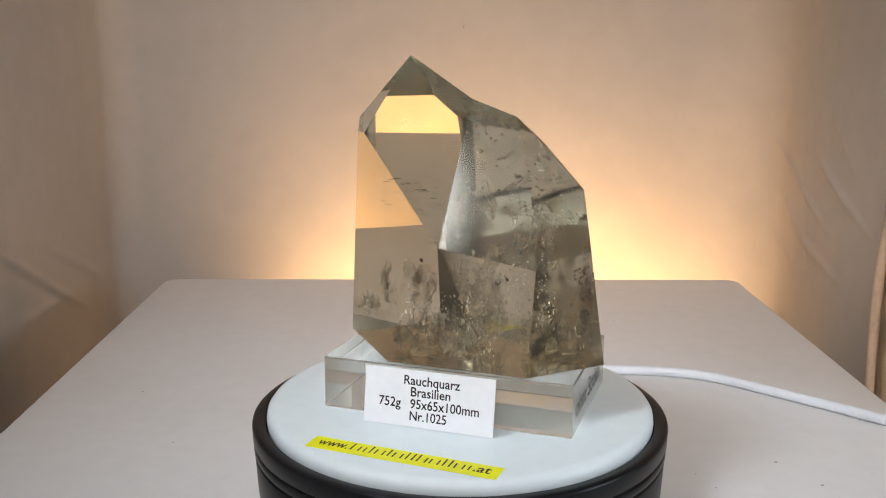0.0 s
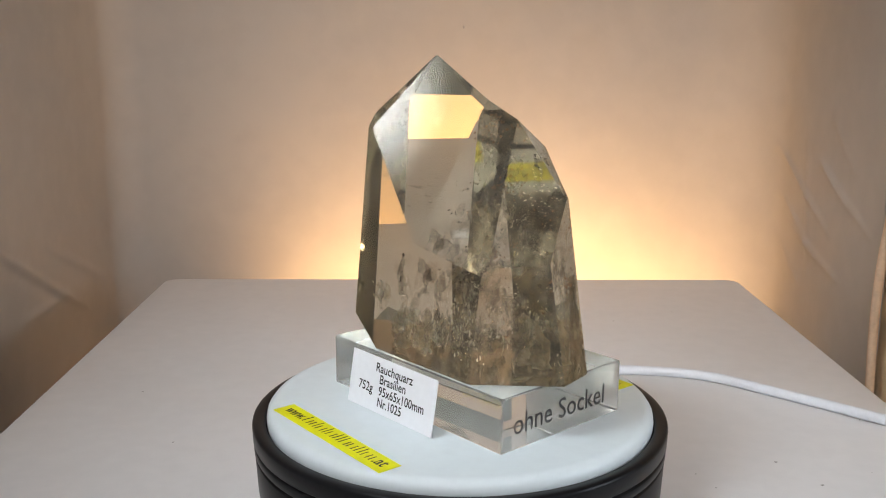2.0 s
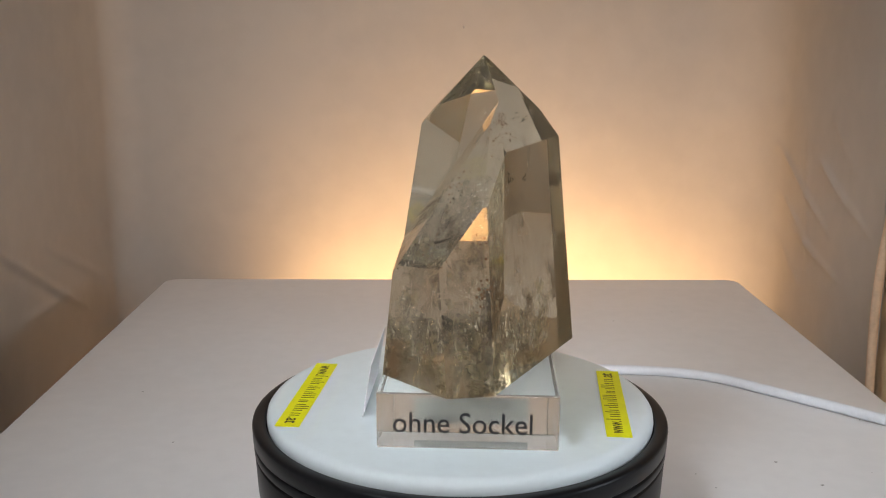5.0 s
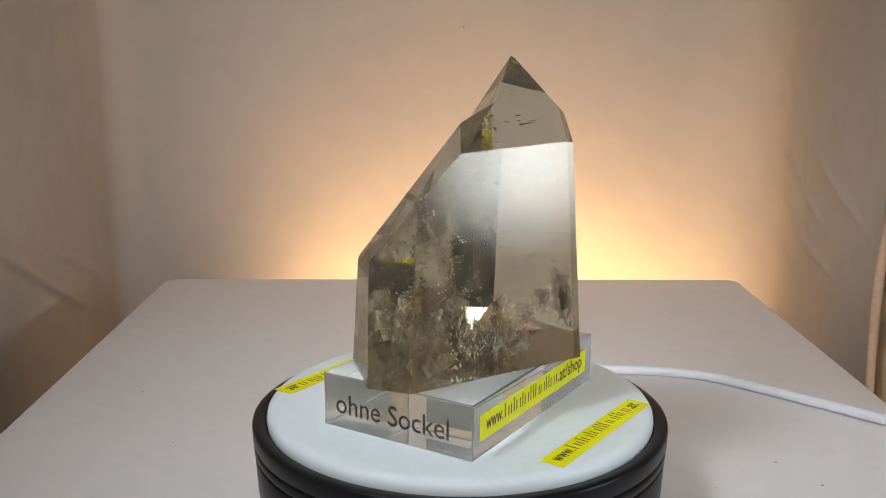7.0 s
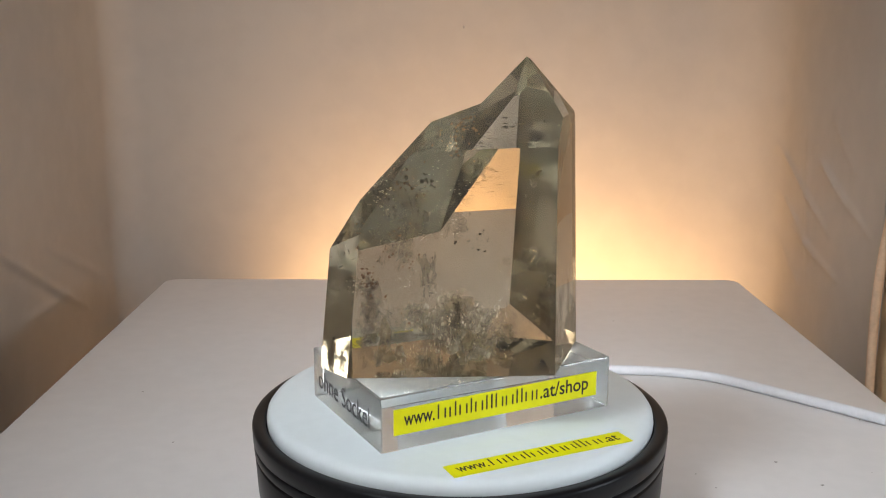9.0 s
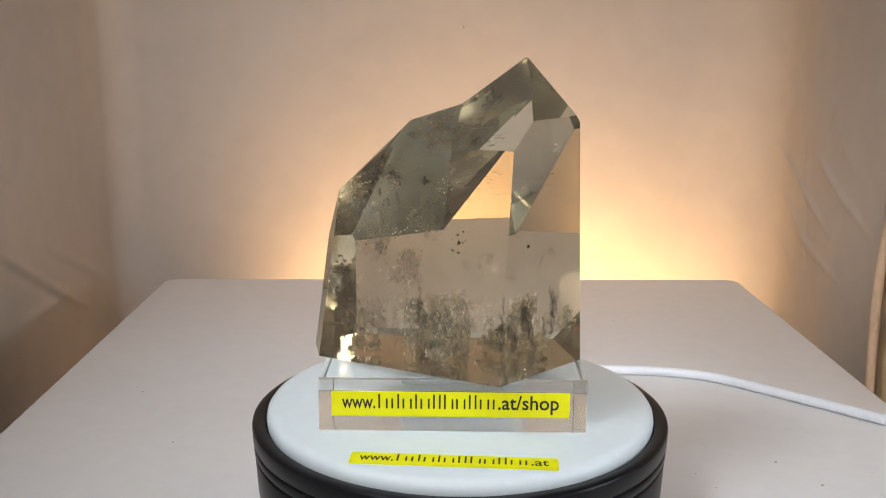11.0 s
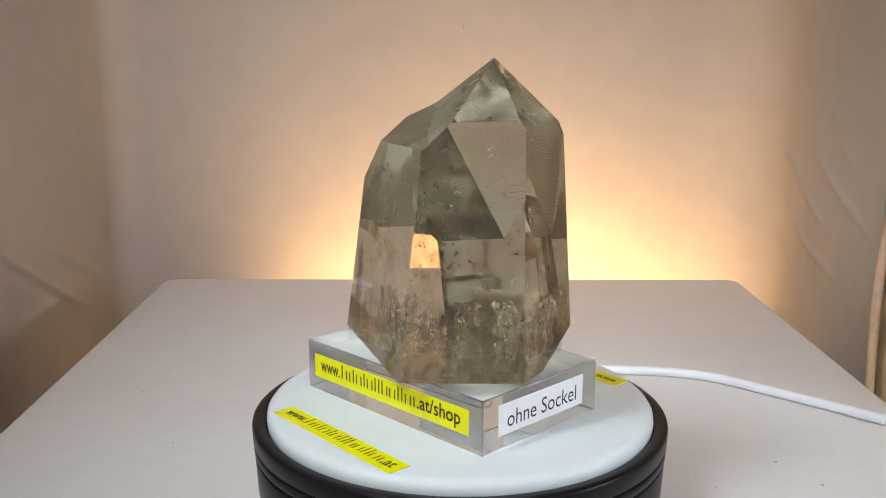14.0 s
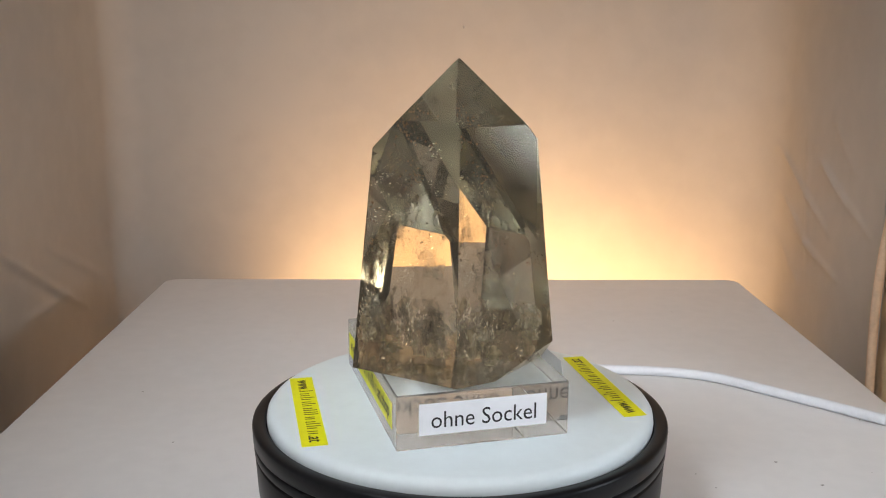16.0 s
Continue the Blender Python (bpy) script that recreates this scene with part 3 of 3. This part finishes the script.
def make_inclusions():
    rng = random.Random(7)

    def around(n, centre, spread, wide, high):
        return [((centre[0] + rng.gauss(0, spread[0]), centre[1] + rng.gauss(0, spread[1]), centre[2] + rng.gauss(0, spread[2])), rng.uniform(0, 180), rng.uniform(*wide), rng.uniform(*high)) for _ in range(n)]

    sheet_of_cracks("fracture_veil", rng, around(16, (0, 6, 27), (15, 12, 4), (8, 16), (6, 12))[:9], M_VEIL, "silvery crumpled fractures near the base")
    sheet_of_cracks("fracture_veil", rng, around(9, (26, -8, 27), (12, 9, 4), (6, 12), (7, 14))[:5], M_VEIL, "silvery crumpled fractures near the base")
    sheet_of_cracks("stained_fracture", rng, around(12, (2, 12, 29), (18, 14, 5), (7, 13), (5, 9))[:6], M_STAIN, "brown stained fractures near the base")
    sheet_of_cracks("milky_veil", rng, around(14, (6, 4, 30), (20, 14, 8), (8, 18), (8, 16)), M_MILK, "milky cloud near the base")
    sheet_of_cracks("milky_veil", rng, around(14, (24, 2, 72), (11, 8, 14), (7, 15), (9, 18)), M_MILK, "milky cloud in the shoulder")
    sheet_of_cracks("fracture_veil", rng, [((2, 28, 56), 140, 22, 7), ((-14, 8, 50), 20, 12, 8)], M_VEIL, "thin silvery fracture across the body", 0.8)

    more = random.Random(19)
    lumps("cloudy_fingers", more, 10, (0, 6), (17, 12), (26, 39), (2.6, 5.6), M_LUMP, "cloudy grey-brown fractures rising from the base")
    lumps("gleaming_fingers", more, 9, (2, 2), (16, 12), (26, 38), (1.2, 2.8), M_GLEAM, "silvery gleaming fractures rising from the base")

    def cloud(*a, **k):
        tagged(flakes(*a, **k), kind="stuff")

    cloud("fracture_glints", rng, 90, (3, 4, 26), (18, 13, 8), (0.15, 0.75), (0.7, 1.5), M_SILVER, "bright glints between the fractures")
    cloud("sparkle_veil", rng, 170, (32, -4, 76), (7, 7, 14), (0.12, 0.55), (0.8, 1.0), M_SILVER, "small bright fractures in the shoulder")
    cloud("dark_specks", rng, 26, (15, -15, 75), (9, 4, 11), (0.3, 0.95), (1.0, 0.8), M_SPECK, "dark mineral specks")
    for at, r in (((6.8, -8.2, 80.8), 0.8), ((15.5, -10.2, 80.9), 0.7), ((20.6, -8.5, 85.2), 1.3), ((21.9, -15.0, 76.4), 0.9), ((8.4, -20.3, 64.1), 0.6), ((20.4, -24.6, 62.1), 0.8), ((15.6, -27.0, 53.1), 1.1), ((-13.9, -16.8, 56.7), 0.9)):
        cloud("dark_speck", rng, 3, at, (0.5, 0.3, 0.4), (r * 0.6, r), (1.0, 0.9), M_SPECK, "dark mineral speck")
    cloud("dark_streaks", rng, 48, (-17, -8, 83), (8, 3, 5), (0.3, 1.2), (1.7, 0.16), M_SPECK, "thin dark streaks", facing=(-0.3, -0.9, 0.1), jitter=0.6)
    cloud("rust_patch", rng, 40, (10, 7, 100), (4.5, 3.5, 4.5), (0.3, 1.0), (1.0, 1.0), M_RUST, "rust-red stain below the ridge")
    for k in range(26):
        at = (more.gauss(20, 13), more.gauss(0, 11), more.gauss(62, 20))
        if k % 2:
            cloud("dark_cluster", more, 12, at, (2.6, 2.2, 3.2), (0.2, 0.8), (1.0, 0.8), M_SPECK if k % 8 == 1 else M_RUST, "dark brown mineral patch")
        else:
            cloud("bright_cluster", more, 26, at, (2.8, 2.2, 2.4), (0.12, 0.55), (1.2, 0.6), M_FLECK if k % 4 == 0 else M_SILVER, "bright feathery fracture")
    for k in range(12):
        at = (more.gauss(0, 15), more.gauss(5, 11), more.uniform(24, 36))
        cloud("bright_cluster", more, 18, at, (1.8, 1.6, 3.6), (0.2, 0.95), (0.6, 1.4), M_FLECK, "bright feathery fracture near the base")
    cloud("fine_specks", rng, 260, (18, 3, 66), (20, 14, 24), (0.07, 0.30), (1.0, 1.0), M_SILVER, "fine bright specks")
    pick = random.Random(31)

    def marks(name, mat, label, places, wide, high, rough=1.4, each=2):
        """Crumpled sheets gathered round the given places (mm)."""
        found = [((x + pick.gauss(0, 1.2), y + pick.gauss(0, 1.2), z + pick.gauss(0, 0.8)), pick.uniform(0, 180), pick.uniform(*wide), pick.uniform(*high)) for x, y, z in places for _ in range(each)]
        sheet_of_cracks(name, pick, found, mat, label, rough)

    base_white = [(-8, -16, 33), (5, -19, 32), (-2, -19, 27), (21, 18, 30), (11, 24, 37), (14, 24, 28), (16, 19, 30), (-31, 14, 34), (-13, -15, 34)]
    marks("cloudy_fracture", M_LUMP, "cloudy white fracture in the base", base_white, (6, 11), (7, 12), 2.2, 3)
    marks("white_fracture", M_CLOUD, "cloudy white fracture in the base", base_white, (4, 9), (5, 10), 2.4, 3)
    for at in base_white:
        cloud("white_flakes", pick, 8, at, (2.0, 1.8, 2.6), (0.2, 0.9), (0.6, 1.4), M_FLECK, "white feathery flakes in the base")
    # The last three places are added to dim bright facets at the corner.
    marks("brown_fracture", M_STAIN, "brown stained fracture in the base, with sheets added to dim a corner", [(-12, 31, 40), (-5, 35, 36), (-22, 27, 36), (-10, 33, 39), (-23, 26, 41), (18, 15, 40), (44, -2, 28), (43, -3, 38), (42, -3, 48)], (5, 9), (9, 15), 2.2, 3)
    marks("silvery_fracture", M_VEIL, "thin silvery fracture inside the body", [(2, 33, 56), (1, 33, 60), (3, 31, 46), (28, 10, 52), (-20, 28, 59), (27, -24, 56), (29, -24, 44)], (6, 11), (3, 7))
    # Added sheets that dim the lamp's bright spot in the base corner.
    marks("corner_dimming_veil", M_MILK, "milky sheets added to dim the base corner", [(44, -3, 30), (42, -3, 40), (40, -4, 34)], (7, 11), (8, 13), 1.5, 3)
    for at, r in (((9.4, 8.9, 102.8), 1.1), ((18.9, -8.2, 83.9), 0.8), ((7.8, 10.4, 106.0), 1.0), ((38.5, -3.9, 49.4), 1.5), ((42.0, -4.2, 51.8), 1.4), ((42.6, -5.0, 47.7), 1.1), ((42.0, -3.2, 54.0), 1.2)):
        cloud("rust_cluster", pick, 16, at, (1.7, 1.5, 1.9), (r * 0.25, r * 0.8), (1.0, 0.8), M_RUST, "rust-brown mineral stain")
    for at, r in (((26.1, 7.4, 87.4), 1.3), ((16.9, 16.0, 85.0), 1.0), ((18.4, 15.5, 42.0), 1.2), ((-10.0, 34.0, 41.0), 1.2)):
        cloud("dark_cluster", pick, 7, at, (0.9, 0.8, 1.1), (r * 0.4, r), (1.0, 0.9), M_SPECK, "dark mineral patch")
    for at in ((33.4, -5.1, 83.0), (43.0, -8.0, 49.9), (36.6, -1.6, 78.4), (26.5, 5.9, 83.9), (-24.4, 26.8, 96.5)):
        cloud("bright_cluster", pick, 22, at, (1.6, 1.6, 1.8), (0.15, 0.6), (1.2, 0.6), M_FLECK, "bright feathery fracture")
    cloud("dark_film", rng, 10, (-1, 24, 103), (2.6, 3.6, 1.0), (0.6, 1.6), (1.5, 0.35), M_SPECK, "dark film under the tip", facing=(0.5, 0.5, 0.7), jitter=0.2)


make_inclusions()

# ---- cable ----
bm = tube(spline([(0.0550, 0.1300, TABLE_Z + 0.0026), (0.0772, 0.1282, TABLE_Z + 0.0026), (0.1058, 0.1254, TABLE_Z + 0.0026), (0.1270, 0.1180, TABLE_Z + 0.0026), (0.1453, 0.1034, TABLE_Z + 0.0026), (0.1621, 0.0888, TABLE_Z + 0.0026), (0.1775, 0.0757, TABLE_Z + 0.0026), (0.1901, 0.0640, TABLE_Z + 0.0026)]), 0.0025)
tagged(part("power_cable", bm, M_CABLE, smooth=True), "white power cable lying on the table", "cable")


def motions():
    times = [0.5 * k for k in range(33)]
    for thing in (plinth, card, crystal):
        walk(thing, [(t, pose(0, 0, 0, 0, 0, SPIN * t)) for t in times])
    walk(platter, [(t, pose(0, 0, 0, 0, 0, SPIN * t)) for t in times])


motions()
